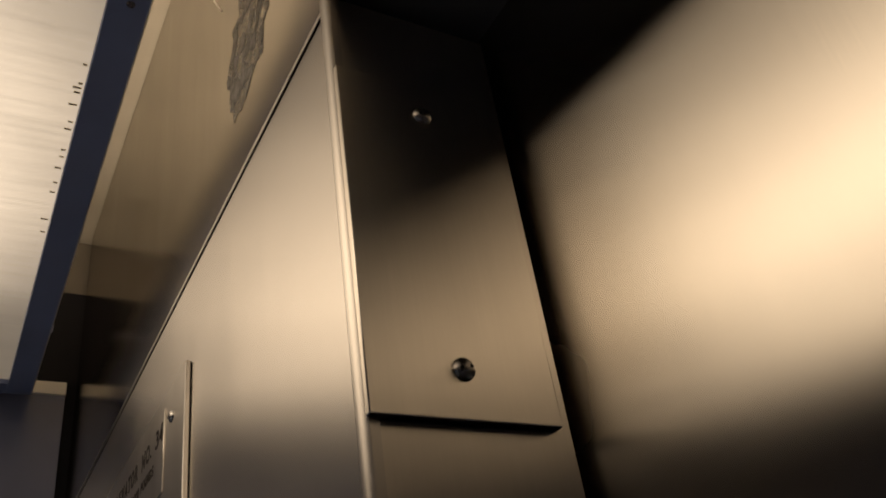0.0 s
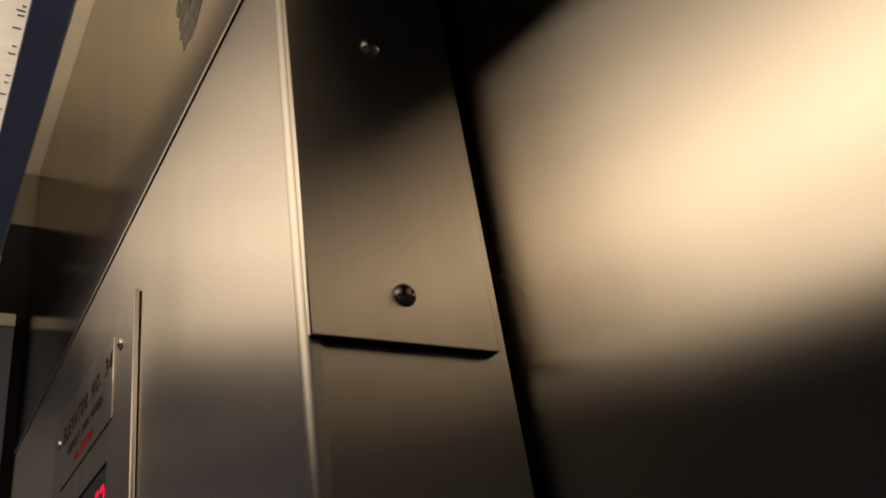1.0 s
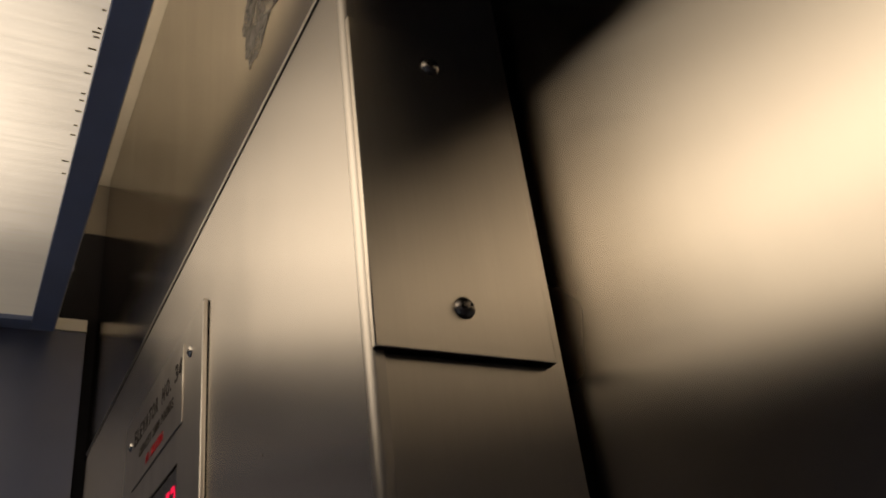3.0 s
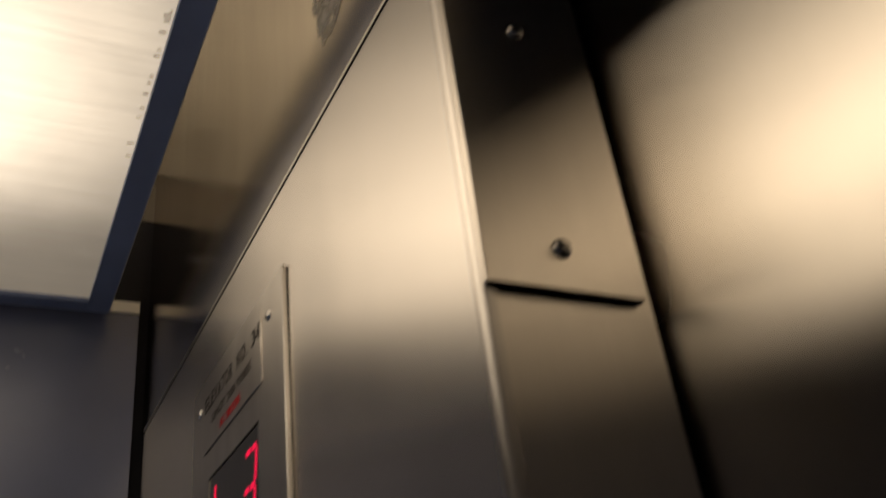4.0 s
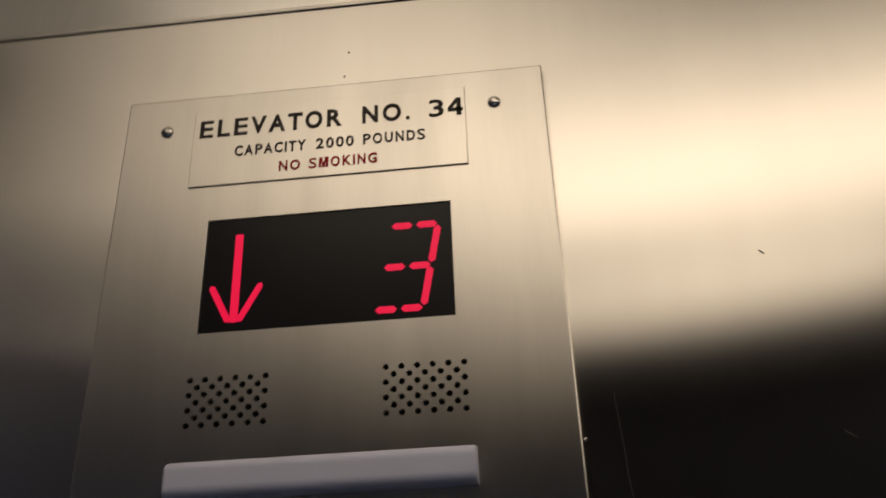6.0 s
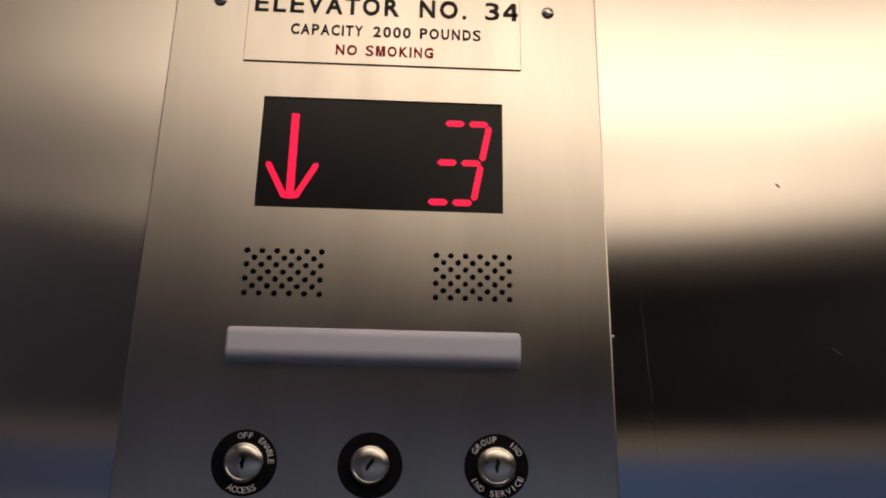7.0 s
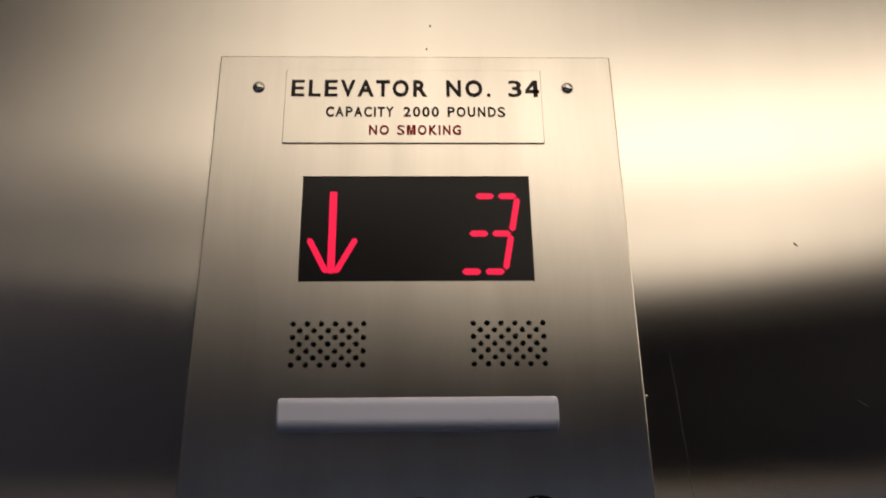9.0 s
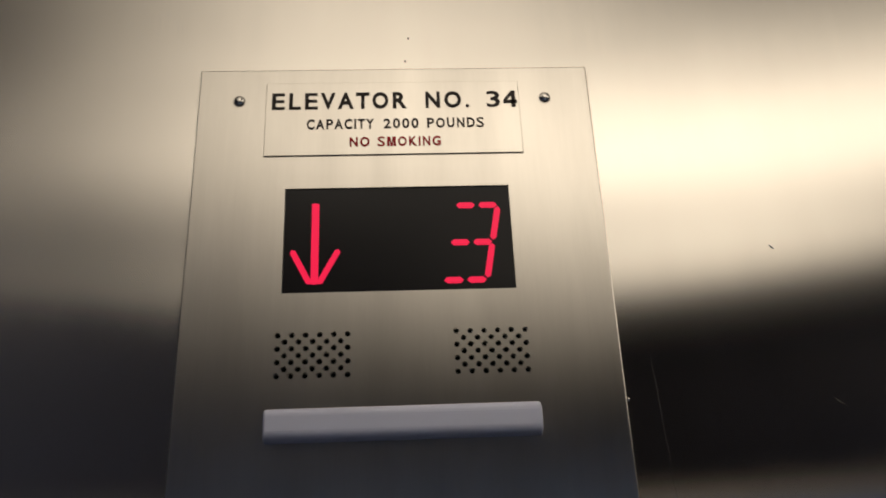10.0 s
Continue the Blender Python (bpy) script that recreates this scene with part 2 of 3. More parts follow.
# advance, left and right edge of each capital in a grotesque face, thousandths of its size
GLYPHS = {"A": (722, 20, 702), "C": (722, 44, 685), "D": (722, 76, 685), "B": (722, 76, 669), "E": (667, 76, 621), "F": (611, 76, 587), "G": (778, 44, 713), "I": (278, 64, 214),
          "K": (722, 87, 722), "L": (611, 76, 583), "M": (833, 69, 765), "N": (722, 69, 654), "O": (778, 44, 734), "P": (667, 76, 627),
          "R": (722, 80, 677), "S": (667, 39, 629), "T": (611, 14, 598), "U": (722, 72, 651), "V": (667, 19, 648), "Y": (667, 15, 653),
          "0": (556, 32, 524), "2": (556, 26, 511), "3": (556, 27, 516), "4": (556, 27, 526), ".": (278, 64, 214)}


# share of the added weight that a letter takes, where it is stretched
WEIGHT = {"E": 0.5, "L": 0.6, "3": 0.5, "S": 0.35, "P": 0.7, "0": 0.85, "2": 0.85}


def drawn(ch, width, height, offset, thick=0.0003):
    """M and 4 from straight strokes, whose built-in outlines don't take added weight."""
    s = (0.098 + 2 * offset) / 0.70 * height / width
    h = (0.080 + 2 * offset) / 0.70
    outlines = {"M": [[(0, 0), (0, 1), (1.35 * s, 1), (0.5, 0.32), (1 - 1.35 * s, 1), (1, 1), (1, 0), (1 - s, 0), (1 - s, 0.76), (0.5 + 0.5 * s, 0), (0.5 - 0.5 * s, 0), (s, 0.76), (s, 0)]],
                "4": [[(0.58, 0), (0.58 + s, 0), (0.58 + s, 1), (0.58, 1)], [(0, 0.23), (1, 0.23), (1, 0.23 + h), (0, 0.23 + h)], [(0, 0.23 + h), (0.58, 1), (0.58, 1 - 1.5 * h), (0.9 * s, 0.23 + h)]]}
    bm = bmesh.new()
    for outline in outlines[ch]:
        bm.faces.new([bm.verts.new(((x - 0.5) * width, (y - 0.5) * height, 0)) for x, y in outline])
    ext = bmesh.ops.extrude_face_region(bm, geom=bm.faces[:])
    bmesh.ops.translate(bm, verts=[e for e in ext["geom"] if isinstance(e, bmesh.types.BMVert)], vec=(0, 0, thick))
    return bm


def word(text, width, height, offset, tracking=60):
    """One word of letters centred on the origin, each letter set to its own width."""
    spans, at = [], 0
    for ch in text:
        adv, lo, hi = GLYPHS[ch]
        spans.append((ch, at + lo, at + hi))
        at += adv + tracking
    start, end = spans[0][1], spans[-1][2]
    k = width / (end - start)
    whole = bmesh.new()
    for ch, lo, hi in spans:
        tall = height * (0.2 if ch == "." else 1.03 if ch in "OCGS0" else 1.0)
        bm = letters(ch, (hi - lo) * k, tall, offset * WEIGHT.get(ch, 1.0)) if ch not in "M4" else drawn(ch, (hi - lo) * k, tall, offset)
        bmesh.ops.translate(bm, verts=bm.verts, vec=(((lo + hi) / 2 - (start + end) / 2) * k, -0.4 * height if ch == "." else 0, 0))
        me = bpy.data.meshes.new("glyph")
        bm.to_mesh(me)
        bm.free()
        whole.from_mesh(me)
        bpy.data.meshes.remove(me)
    return whole


def arc_letters(text, centre, radius, height, middle, spacing, inward=False):
    """Small letters set round a ring; middle: the angle of the text's middle, degrees from the top, clockwise."""
    whole = bmesh.new()
    for i, ch in enumerate(text):
        if ch == " ":
            continue
        off = (i - (len(text) - 1) / 2) * spacing
        a = middle - off if inward else middle + off
        bm = letters(ch, 0.9 * (GLYPHS[ch][2] - GLYPHS[ch][1]) * height / 718, height, 0.0, 0.0002)
        m = (Matrix.Translation(centre) @ FACING @ Matrix.Rotation(radians(-a), 4, "Z") @ Matrix.Translation((0, radius, 0))
             @ Matrix.Rotation(radians(180 if inward else 0), 4, "Z"))
        bmesh.ops.transform(bm, matrix=m, verts=bm.verts)
        me = bpy.data.meshes.new("glyph")
        bm.to_mesh(me)
        bm.free()
        whole.from_mesh(me)
        bpy.data.meshes.remove(me)
    return whole


def cut(ob, bm):
    """Takes the solid bm, in world metres, out of the mesh object ob."""
    bmesh.ops.translate(bm, verts=bm.verts, vec=-base_of(ob))
    bmesh.ops.recalc_face_normals(bm, faces=bm.faces)
    me = bpy.data.meshes.new("cutter")
    bm.to_mesh(me)
    bm.free()
    tool = new("cutter", me)
    tool.matrix_world = Matrix.Translation(base_of(ob))
    md = ob.modifiers.new("cut", "BOOLEAN")
    md.operation, md.object, md.solver = "DIFFERENCE", tool, "EXACT"
    bpy.context.view_layer.update()
    dg = bpy.context.evaluated_depsgraph_get()
    got = bpy.data.meshes.new_from_object(ob.evaluated_get(dg))
    ob.modifiers.clear()
    ob.data = got
    shaded(got)
    bpy.data.objects.remove(tool)
    bpy.data.meshes.remove(me)


# ---- the shell of the car ----
structure("floor", boxed(REAR_X - 0.05, 0.16, FAR_Y - 0.05, SIDE_Y + 0.06, -0.05, 0.0), FLOORING, "dark grey worn vinyl floor of the car", "floor")
structure("ceiling", boxed(REAR_X - 0.05, 0.20, FAR_Y - 0.05, SIDE_Y + 0.06, CANOPY_Z, CANOPY_Z + 0.03), CANOPY_PAINT, "beige enamelled steel canopy above the light frame", "ceiling")

# the steel return: one folded sheet with a rounded corner towards the door
bm = boxed(0.0, 0.060, JAMB_Y + 0.003, 0.655, 0.0, RETURN_TOP)
structure("wall_front_return", bm, STEEL, "brushed stainless steel front return beside the car door", "wall")
structure("wall_jamb", boxed(0.0005, 0.080, JAMB_Y, JAMB_Y + 0.003, 0.0, RETURN_TOP), JAMB_STEEL, "brushed steel jamb face beside the car door", "wall")
bm = boxed(-0.0054, 0.001, JAMB_Y - 0.0015, JAMB_Y + 0.0057, 0.0, RETURN_TOP - 0.001)
bmesh.ops.bevel(bm, geom=[e for e in bm.edges if all(v.co.x < -0.003 for v in e.verts) and abs(e.verts[0].co.z - e.verts[1].co.z) > 1], offset=0.0029, segments=6, profile=0.5, affect="EDGES")
structure("trim_corner", bm, PANEL_STEEL, "rounded steel corner bead of the front return", "trim")
structure("wall_front_transom", boxed(LIP_X, 0.006, FAR_Y, 0.668, LIP_Z, CANOPY_Z - 0.001), POLISHED, "polished steel transom above the return and door", "wall")
structure("trim_transom", boxed(LIP_X - 0.0008, LIP_X - 0.0001, FAR_Y + 0.002, 0.650, LIP_Z, LIP_Z + 0.0028, 0.0003, 2), PANEL_STEEL, "bright folded lower lip of the transom", "trim")
structure("wall_header", boxed(0.0065, 0.15, FAR_Y, 0.676, RETURN_TOP + 0.016, CANOPY_Z - 0.001), HEADER, "black door header behind the transom", "wall")
structure("wall_shaft", boxed(0.150, 0.19, FAR_Y - 0.05, 0.74, 0.0, CANOPY_Z - 0.001), BLACK, "dark landing side behind the car door", "wall")

side = root("wall_side", -0.6, SIDE_Y, 0.0, "blue-grey laminate side wall with pale top trim under dark frieze", "wall", kind="structure")
part("backing", boxed(REAR_X, 0.06, SIDE_Y + 0.012, SIDE_Y + 0.05, 0.0, FRIEZE_TOP), FRIEZE, side, "dark brown frieze and corner reveal")
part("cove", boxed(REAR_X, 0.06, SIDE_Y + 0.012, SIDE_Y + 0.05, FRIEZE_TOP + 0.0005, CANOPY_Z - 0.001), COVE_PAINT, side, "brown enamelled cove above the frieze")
part("panel", boxed(REAR_X + 0.012, -0.012, SIDE_Y, SIDE_Y + 0.012, 1.7405, 2.271, 0.0012), LAMINATE, side, "dark blue-grey laminate panel")
# lower part of the same laminate, brightening painted in by a lighter colour
part("panel", boxed(REAR_X + 0.012, -0.012, SIDE_Y, SIDE_Y + 0.012, 0.10, 1.740, 0.0012), LIT_LAMINATE, side, "blue-grey laminate panel, coloured lighter for the light low on the wall")
part("trim", boxed(REAR_X + 0.012, -0.012, SIDE_Y - 0.0015, SIDE_Y + 0.012, 2.2712, 2.288, 0.001), TRIM, side, "pale metal top trim")

other = root("wall_far_side", -0.6, FAR_Y, 0.0, "blue-grey laminate side wall beyond the door", "wall", kind="structure")
part("backing", boxed(REAR_X, 0.15, FAR_Y - 0.05, FAR_Y - 0.012, 0.0, FRIEZE_TOP), FRIEZE, other, "dark brown frieze")
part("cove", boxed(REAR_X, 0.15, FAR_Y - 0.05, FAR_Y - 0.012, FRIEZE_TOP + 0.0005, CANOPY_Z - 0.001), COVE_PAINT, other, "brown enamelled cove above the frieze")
part("panel", boxed(REAR_X + 0.012, -0.012, FAR_Y - 0.012, FAR_Y, 1.7405, 2.271, 0.0012), LAMINATE, other, "dark blue-grey laminate panel")
part("panel", boxed(REAR_X + 0.012, -0.012, FAR_Y - 0.012, FAR_Y, 0.10, 1.740, 0.0012), LIT_LAMINATE, other, "blue-grey laminate panel, coloured lighter for the light low on the wall")
part("trim", boxed(REAR_X + 0.012, -0.012, FAR_Y - 0.012, FAR_Y + 0.0015, 2.2712, 2.288, 0.001), TRIM, other, "pale metal top trim")

rear = root("wall_rear", REAR_X, -0.2, 0.0, "rear wall of pale panel, blue band, rail and dark frieze", "wall", kind="structure")
part("backing", boxed(REAR_X - 0.05, REAR_X - 0.012, FAR_Y - 0.05, SIDE_Y + 0.05, 0.0, CANOPY_Z - 0.001), FRIEZE, rear, "dark brown frieze")
part("panel", boxed(REAR_X - 0.012, REAR_X, FAR_Y, SIDE_Y, 1.752, 1.8635, 0.0012), BLUE_LAMINATE, rear, "blue laminate band")
part("panel", boxed(REAR_X - 0.012, REAR_X, FAR_Y, SIDE_Y, 0.10, 1.751, 0.0012), PALE_LAMINATE, rear, "pale blue-grey laminate panel")
part("rail", boxed(REAR_X - 0.012, REAR_X + 0.006, FAR_Y, SIDE_Y, 1.864, 1.900, 0.002), RAIL_METAL, rear, "pale metal rail")

# ---- the car door ----
door = root("door_1", DOOR_X, -0.5, 0.0, "closed brushed stainless steel sliding car door", "door", kind="structure")
part("door_leaf", boxed(DOOR_X, DOOR_X + 0.03, FAR_Y + 0.01, 0.10, 0.012, RETURN_TOP + 0.014, 0.001), DOOR_STEEL, door)

# ---- the lit drop ceiling ----
light = root("ceiling_light", -0.6, -0.2, FRAME_Z, "dark blue framed drop ceiling with lit ribbed plastic diffuser", "ceiling light")
X0, X1, Y0, Y1 = REAR_X + 0.05, -0.0515, FAR_Y + 0.015, SIDE_Y - 0.013
BAR, DEEP = 0.0265, 0.018
part("front_rail", boxed(X1 - BAR, X1, Y0, Y1, FRAME_Z, FRAME_Z + DEEP, 0.0012), BLUE_PAINT, light)
part("front_flange", boxed(X1, X1 + 0.0015, Y0, Y1, FRAME_Z + 0.004, FRAME_Z + DEEP, 0.0004, 1), TRIM, light, "pale flange of the frame")
part("rear_rail", boxed(X0, X0 + BAR, Y0, Y1, FRAME_Z, FRAME_Z + DEEP, 0.0012), BLUE_PAINT, light)
part("end_rail", boxed(X0 + BAR, X1 - BAR, Y1 - BAR, Y1, FRAME_Z, FRAME_Z + DEEP, 0.0012), BLUE_PAINT, light)
part("end_rail", boxed(X0 + BAR, X1 - BAR, Y0, Y0 + BAR, FRAME_Z, FRAME_Z + DEEP, 0.0012), BLUE_PAINT, light)
part("diffuser", boxed(X0 + BAR, X1 - BAR, Y0 + BAR, Y1 - BAR, FRAME_Z + 0.006, FRAME_Z + 0.010), DIFFUSER, light, "glowing warm white ribbed diffuser")
UPWARD = Matrix.Rotation(radians(180), 4, "X")
FRONTWARD = Matrix.Rotation(radians(90), 4, "Y")
part("bolt", lathe([(0.0055, 0), (0.0055, 0.004), (0.004, 0.005), (0, 0.005)], Vector((-0.0490, 0.557, 2.301)), FRONTWARD, 6), WHITE_PLASTIC, light, "bright hanger bolt")
part("hanger", lathe([(0.003, 0), (0.003, CANOPY_Z - FRAME_Z - DEEP)], Vector((-0.0525, 0.557, FRAME_Z + DEEP)), Matrix(), 12), DARK_STEEL, light, "dark hanger rod")
part("rivet", lathe([(0.003, 0), (0.0024, 0.001), (0, 0.0012)], Vector((X1 - 0.012, 0.03, FRAME_Z)), UPWARD, 16), DARK_STEEL, light, "dark rivet")
# maker's stamp along the diffuser's edge: small dark bars
rng = random.Random(4)
bm = bmesh.new()
y = 0.10
while y < 0.34:
    if rng.random() < 0.5:
        box(bm, X1 - BAR - 0.004 - 0.004 * rng.random(), X1 - BAR - 0.0016, y, y + 0.0016, FRAME_Z + 0.0055, FRAME_Z + 0.006)
    y += rng.choice((0.005, 0.006, 0.009, 0.02))
tagged(part("stamp", bm, STAMP, light, "faint dark printed marks"), kind="stuff")


# ---- screws ----
def security_screw(centre, turn, radius, label, metal):
    ob = root("screw", *centre, label, "screw", "security screws")
    prof = [(radius, 0.0), (radius * 0.96, radius * 0.18), (radius * 0.75, radius * 0.42), (radius * 0.4, radius * 0.56), (0, radius * 0.6)]
    part("head", lathe(prof, Vector(centre), turn, 24), metal, ob)
    for s in (-1, 1):
        bm = bmesh.new()
        at = Vector(centre) + turn @ Vector((s * radius * 0.42, s * radius * 0.1, radius * 0.42))
        disc(bm, at, radius * 0.15, radius * 0.18, turn, 10)
        part("socket", bm, BLACK, ob, "dark spanner hole")
    return ob


# ---- cover plate on the jamb ----
TOWARDS_DOOR = Matrix(((1, 0, 0), (0, 0, -1), (0, 1, 0))).to_4x4()   # z out of the jamb
cover = root("cover_plate", 0.038, JAMB_Y, 1.902, "brushed steel access cover screwed to the door jamb", "cover plate")
bm = boxed(-0.0040, 0.0735, JAMB_Y - 0.0048, JAMB_Y - 0.0016, 1.9003, 2.058, 0.0005, 2)
part("plate", bm, JAMB_STEEL, cover)
part("backing", boxed(-0.0015, 0.0733, JAMB_Y - 0.0016, JAMB_Y - 0.0002, 1.9004, 2.056), JAMB_STEEL, cover)
for z in (1.9195, 2.040):
    security_screw((0.0345, JAMB_Y - 0.0048, z), TOWARDS_DOOR, 0.0046, "dark two-hole security screw in the jamb cover", DARK_STEEL)

# ---- the operating panel ----
FACE = 0.004
cop = root("car_operating_panel", 0, PANEL_MID, 1.1, "brushed steel elevator operating panel with red floor display", "control panel")
bm = boxed(-FACE, -0.0008, 0.0998, 0.3592, 1.10, 2.0405, 0.0008, 2)
plate = part("faceplate", bm, PANEL_STEEL, cop)
holes = bmesh.new()
box(holes, -0.01, 0.0, 0.159, 0.3005, 1.8805, 1.9508)
HOLE_ROWS = 7
for left in (0.3018, 0.1968):
    for r in range(HOLE_ROWS):
        count, shift = (6, 0.0) if r % 2 == 0 else (5, 0.00410)
        for c in range(count):
            at = Vector((0.0, left - shift - c * 0.00820, 1.8542 - r * 0.00408))
            disc(holes, at, 0.00165, 0.01, FACING, 12)
cut(plate, holes)
part("backing", boxed(-0.0008, -0.0001, 0.1006, 0.3584, 1.1008, 2.0397), BLACK, cop, "black gap behind the faceplate")

sign = part("sign_plate", boxed(-FACE - 0.0011, -FACE, 0.1475, 0.3150, 1.9740, 2.0290, 0.0003, 1), PANEL_STEEL, cop, "engraved steel capacity plate")
SIGN_LINES = (
    (2.0147, 0.0126, 0.031, INK, (("ELEVATOR", 0.3110, 0.2225), ("NO.", 0.2100, 0.1810), ("34", 0.1693, 0.1490))),
    (1.9969, 0.0074, 0.028, INK, (("CAPACITY", 0.2880, 0.2443), ("2000", 0.2380, 0.2150), ("POUNDS", 0.2094, 0.1720))),
    (1.9834, 0.0070, 0.028, RED_INK, (("NO", 0.2600, 0.2472), ("SMOKING", 0.2420, 0.2010))))
for v, h, off, ink, words in SIGN_LINES:
    for text, y0, y1 in words:
        bm = word(text, y0 - y1, h, off)
        bmesh.ops.transform(bm, matrix=Matrix.Translation(on_panel(PANEL_MID - (y0 + y1) / 2, v, FACE + 0.0011)) @ FACING, verts=bm.verts)
        part("lettering", bm, ink, sign, ("dark red" if ink is RED_INK else "black") + " engraved capital letters")
for y in (0.3325, 0.1300):
    security_screw((-FACE, y, 2.0160), FACING, 0.0040, "small bright two-hole security screw in the operating panel", NICKEL)

window = part("display_window", boxed(-0.0030, -0.0009, 0.1592, 0.3003, 1.8807, 1.9506), SMOKED, cop, "smoked black display window")


def stroke(bm, a, b, width, d=0.0031, pointed=True):
    """A flat lit bar between two panel points (u, v), with tapered ends."""
    a, b = Vector(a), Vector(b)
    along = (b - a).normalized()
    side_way = Vector((-along.y, along.x)) * width / 2
    tip = along * width * (0.45 if pointed else 0.1)
    outline = [a, a + tip + side_way, b - tip + side_way, b, b - tip - side_way, a + tip - side_way]
    low = [bm.verts.new(on_panel(p.x, p.y, d)) for p in outline]
    top = [bm.verts.new(on_panel(p.x, p.y, d + 0.0002)) for p in outline]
    bm.faces.new(low)
    bm.faces.new(top)
    for i in range(6):
        bm.faces.new((low[i], low[(i + 1) % 6], top[(i + 1) % 6], top[i]))


def bar_of(name, a, b, width, pointed=True):
    bm = bmesh.new()
    stroke(bm, a, b, width, pointed=pointed)
    part(name, bm, SEGMENT, window, "lit red bar")


def u_of(y):
    return PANEL_MID - y


bar_of("arrow_shaft", (u_of(0.2812), 1.9405), (u_of(0.2812), 1.8860), 0.0046, False)
bar_of("arrow_barb", (u_of(0.2955), 1.9090), (u_of(0.2838), 1.8862), 0.0036)
bar_of("arrow_barb", (u_of(0.2665), 1.9090), (u_of(0.2786), 1.8862), 0.0036)
for y, z in ((0.1930, 1.9372), (0.1975, 1.9118), (0.2025, 1.8868)):
    bar_of("segment", (u_of(y), z), (u_of(y - 0.0118), z), 0.0040)
    bar_of("segment", (u_of(y - 0.0140), z), (u_of(y - 0.0258), z), 0.0040)
bar_of("segment", (u_of(0.1667), 1.9362), (u_of(0.1712), 1.9132), 0.0038)
bar_of("segment", (u_of(0.1717), 1.9108), (u_of(0.1760), 1.8880), 0.0038)

# white emergency lamp bar, unlit
bm = boxed(-FACE - 0.011, -FACE, 0.1513, 0.3068, 1.7912, 1.8093)
long_edges = [e for e in bm.edges if all(v.co.x < -FACE - 0.005 for v in e.verts) and abs(e.verts[0].co.y - e.verts[1].co.y) > 0.1]
bmesh.ops.bevel(bm, geom=long_edges, offset=0.0052, segments=7, profile=0.5, affect="EDGES")
ends = [e for e in bm.edges if all(v.co.x < -FACE - 0.0005 for v in e.verts) and abs(e.verts[0].co.y - e.verts[1].co.y) < 0.001]
bmesh.ops.bevel(bm, geom=ends, offset=0.0016, segments=3, profile=0.5, affect="EDGES")
part("lamp_bar", bm, WHITE_PLASTIC, cop, "unlit white plastic emergency lamp bar")


def key_switch(y, z, angle, words=()):
    ob = root("key_switch", -FACE, y, z, "nickel key switch in a black ring on the panel", "key switch", "key switches")
    at = Vector((-FACE, y, z))
    ring = part("ring", lathe([(0.0167, 0), (0.0167, 0.0006), (0.0162, 0.0010), (0, 0.0010)], at, FACING, 48), RING_BLACK, ob, "black plastic ring")
    body = part("barrel", lathe([(0.0103, 0.001), (0.0103, 0.0022), (0.0100, 0.0031), (0.0093, 0.0038), (0.0087, 0.0040), (0.0084, 0.0038), (0.0080, 0.0040), (0.0066, 0.0045), (0.0040, 0.0049), (0, 0.0051)], at, FACING, 40), NICKEL, ob)
    m = Matrix.Translation(at) @ FACING @ Matrix.Rotation(radians(-angle), 4, "Z")
    bm = bmesh.new()
    for a, b, c, d in ((-0.0007, 0.0007, -0.0034, 0.0034), (-0.0013, 0.0002, -0.0018, 0.0002), (-0.0002, 0.0012, 0.0004, 0.0020)):
        box(bm, a, b, c, d, 0.0040, 0.00512)
    bmesh.ops.transform(bm, matrix=m, verts=bm.verts)
    part("keyway", bm, BLACK, body, "dark key slot")
    for text, middle, spacing, inward in words:
        part("ring_text", arc_letters(text, at + Vector((-0.00095, 0, 0)), 0.0137, 0.0030, middle, spacing, inward), WHITE_INK, ring, "white capital letters")
    return ob


key_switch(0.2933, 1.7394, 2, (("OFF", -1, 11.5, False), ("ENABLE", 62, 10.2, False), ("ACCESS", 180, 10.2, True)))
key_switch(0.2290, 1.7392, 28)
key_switch(0.1637, 1.7397, 2, (("GROUP", -30, 13.0, False), ("IND", 48, 12.0, False), ("IND SERVICE", 178, 12.3, True)))
key_switch(0.2940, 1.6690, 4)
key_switch(0.1637, 1.6695, 2, (("ON", -4, 14, False),))
button = root("push_button", -FACE, 0.2290, 1.669, "round pale metal push button on the operating panel", "push button")
part("collar", lathe([(0.0160, 0), (0.0160, 0.0015), (0.0150, 0.0022), (0.0130, 0.0022), (0.0130, 0)], Vector((-FACE, 0.229, 1.669)), FACING, 40), NICKEL, button)
part("cap", lathe([(0.0126, 0), (0.0126, 0.0030), (0.0115, 0.0038), (0, 0.0040)], Vector((-FACE, 0.229, 1.669)), FACING, 40), WHITE_PLASTIC, button, "pale round cap")

# ---- wear: old adhesive on the transom ----
rng = random.Random(9)
bm = bmesh.new()
ring = []
for i in range(40):
    a = 2 * math.pi * i / 40
    r = 1 + 0.28 * noise.noise((3 * math.cos(a), 3 * math.sin(a), 0.3)) + 0.10 * rng.uniform(-1, 1)
    ring.append(bm.verts.new((LIP_X - 0.0004, -0.026 + 0.046 * r * math.cos(a) - 0.25 * 0.05 * math.sin(a), 2.215 + 0.055 * r * math.sin(a))))
bm.faces.new(ring)
ext = bmesh.ops.extrude_face_region(bm, geom=bm.faces[:])
bmesh.ops.translate(bm, verts=[e for e in ext["geom"] if isinstance(e, bmesh.types.BMVert)], vec=(0.0003, 0, 0))
tagged(part("adhesive_residue", bm, RESIDUE), "grey smear of old adhesive on the polished transom", "residue")


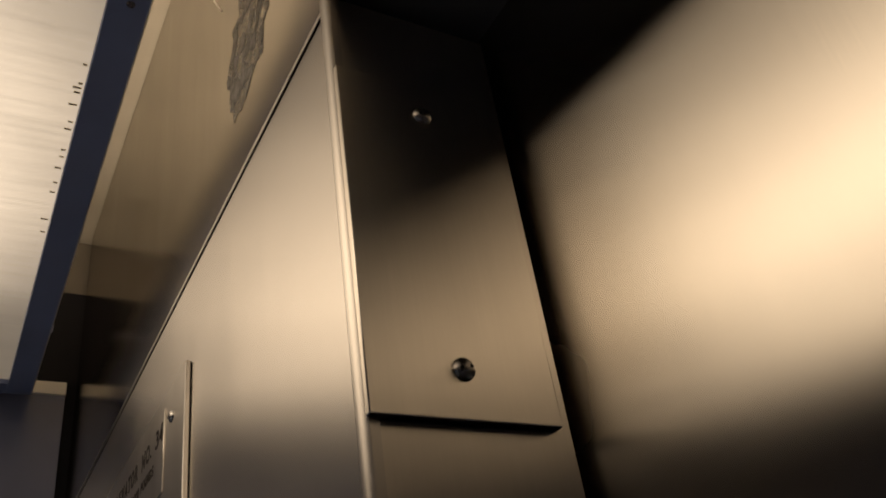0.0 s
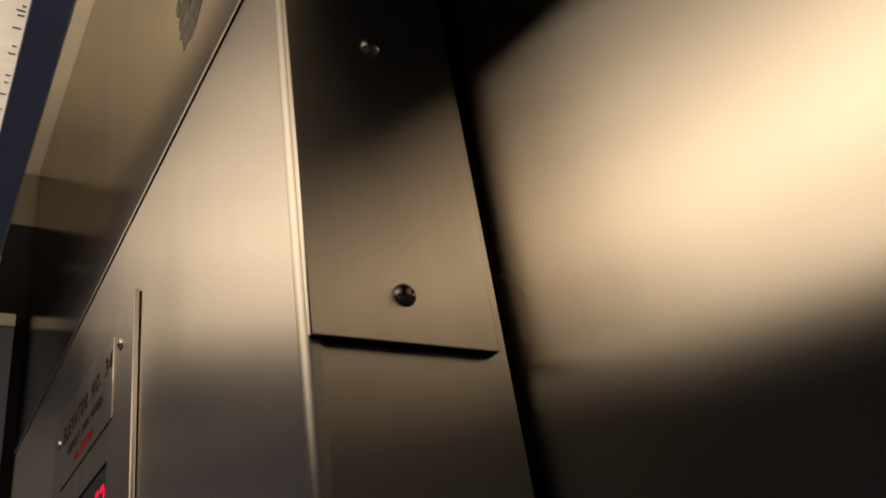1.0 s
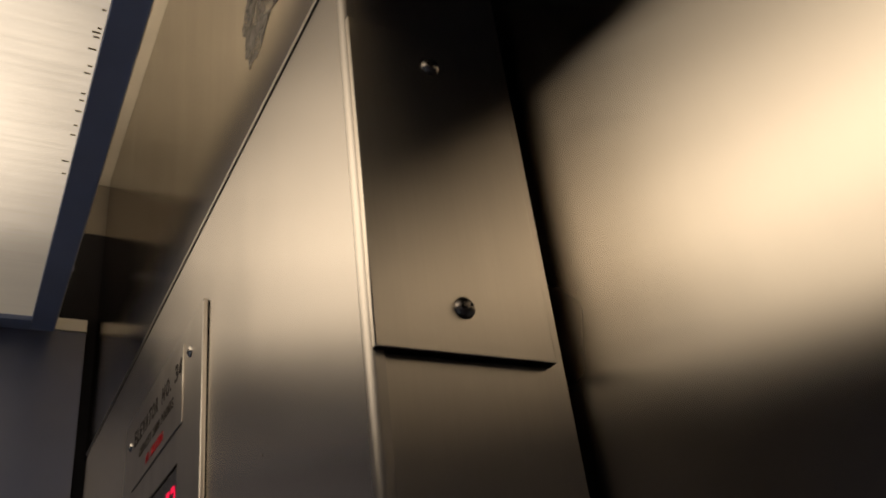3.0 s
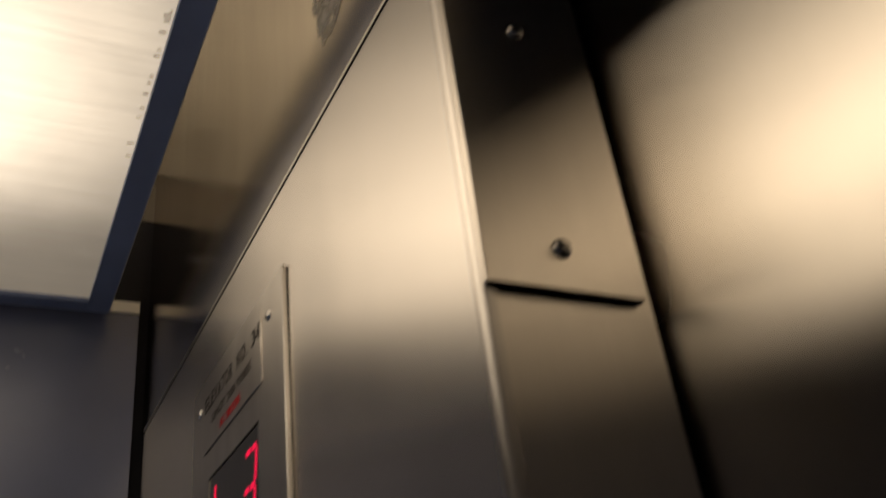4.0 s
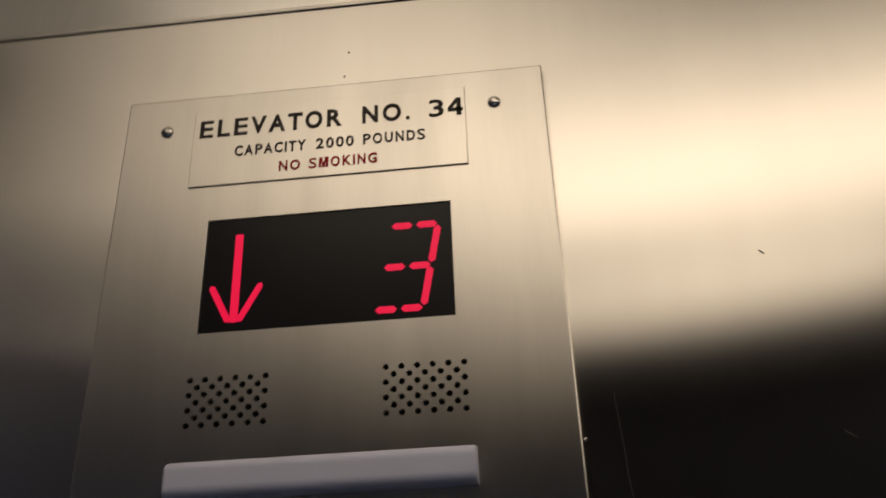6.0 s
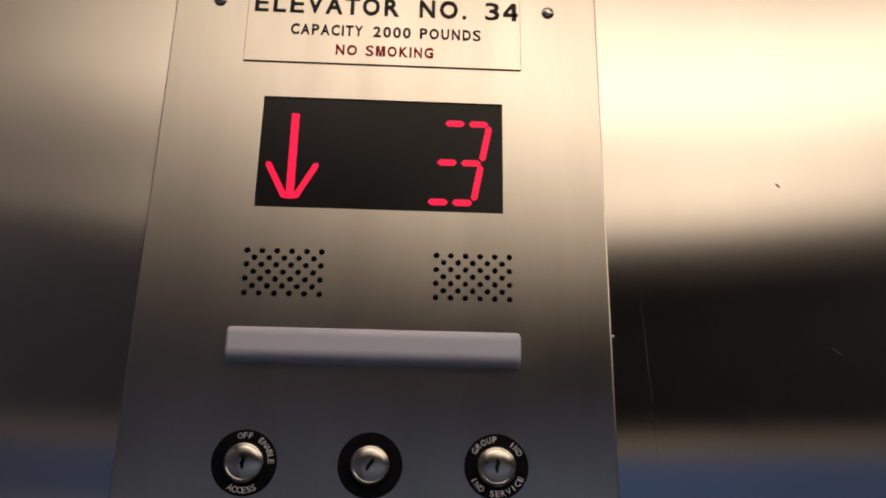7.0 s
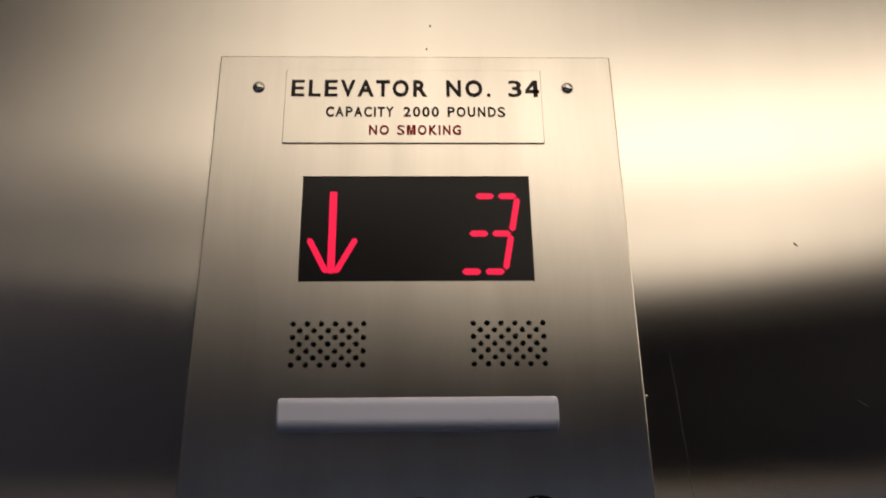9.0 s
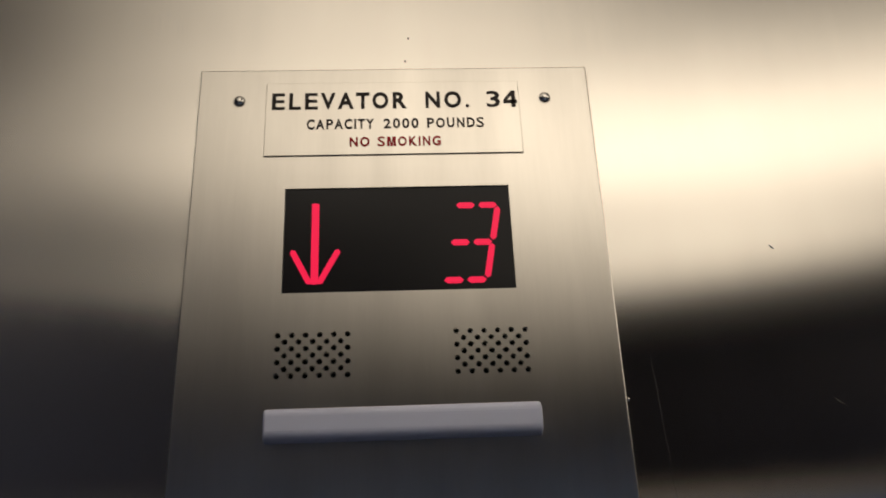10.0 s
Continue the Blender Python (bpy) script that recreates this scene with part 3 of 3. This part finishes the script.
# a glint on the transom, put in as a thin pale bar
bm = bmesh.new()
box(bm, LIP_X - 0.0004, LIP_X - 0.0001, -0.0008, 0.0008, -0.022, 0.022)
bmesh.ops.transform(bm, matrix=Matrix.Translation((0, 0.0485, 2.308)) @ Matrix.Rotation(radians(-31), 4, "X"), verts=bm.verts)
tagged(part("painted_glint", bm, TRIM), "thin pale bar painted as a glint on the polished transom", "scratch")

# ---- wear on the return: hairline scratches, scuffs and a latch pin ----
SCRATCH = painted("scratched_metal", (0.10, 0.10, 0.10), 0.5, 0.2, 300, 0.05, 0.6)
SCUFF = painted("greasy_scuff", (0.07, 0.065, 0.06), 0.6, 0.4, 200, 0.1)


def hairline(name, path, width, mat, label):
    """A thin wavering line lying on the return, through points (y, z)."""
    bm = bmesh.new()
    rows = []
    for k, (y, z) in enumerate(path):
        w = width * (0.35 + 0.65 * math.sin(math.pi * (k + 0.5) / len(path)))
        rows.append([bm.verts.new((x, y + s * w / 2, z)) for x, s in ((-0.00015, -1), (-0.00015, 1), (0.0, 1), (0.0, -1))])
    for a, b in zip(rows, rows[1:]):
        for i in range(4):
            j = (i + 1) % 4
            bm.faces.new((a[i], a[j], b[j], b[i]))
    bm.faces.new(rows[0])
    bm.faces.new(rows[-1][::-1])
    return tagged(part(name, bm, mat), label, "scratch", "scratches on the return")


def wavering(y0, z0, y1, z1, n, seed, wobble):
    r = random.Random(seed)
    return [(y0 + (y1 - y0) * k / n + r.uniform(-wobble, wobble), z0 + (z1 - z0) * k / n) for k in range(n + 1)]


hairline("scratch", wavering(0.0815, 1.838, 0.0785, 1.775, 9, 1, 0.0003), 0.00020, SCRATCH, "fine pale scratch down the steel return")
hairline("scratch", wavering(0.0790, 1.772, 0.0770, 1.742, 5, 2, 0.0003), 0.0002, SCRATCH, "short pale scratch on the steel return")
hairline("scratch", wavering(-0.0245, 1.808, -0.0300, 1.804, 5, 3, 0.0006), 0.0010, SCUFF, "small pale scuff on the steel return")
hairline("scratch", wavering(-0.0040, 1.9065, -0.0064, 1.9040, 3, 4, 0.0004), 0.0012, SCUFF, "tiny pale nick on the steel return")
for y, z in ((0.2200, 2.0690), (0.2225, 2.0500)):
    hairline("speck", [(y, z), (y + 0.0003, z - 0.0008), (y, z - 0.0014)], 0.0012, INK, "tiny dark speck on the steel above the panel")
pin = root("latch_pin", 0.0, 0.0982, 1.8110, "tiny bright latch pin at the edge of the panel", "pin")
part("head", lathe([(0.0010, 0), (0.0010, 0.0008), (0.0006, 0.0012), (0, 0.0013)], Vector((0.0, 0.0982, 1.8110)), FACING, 16), NICKEL, pin)
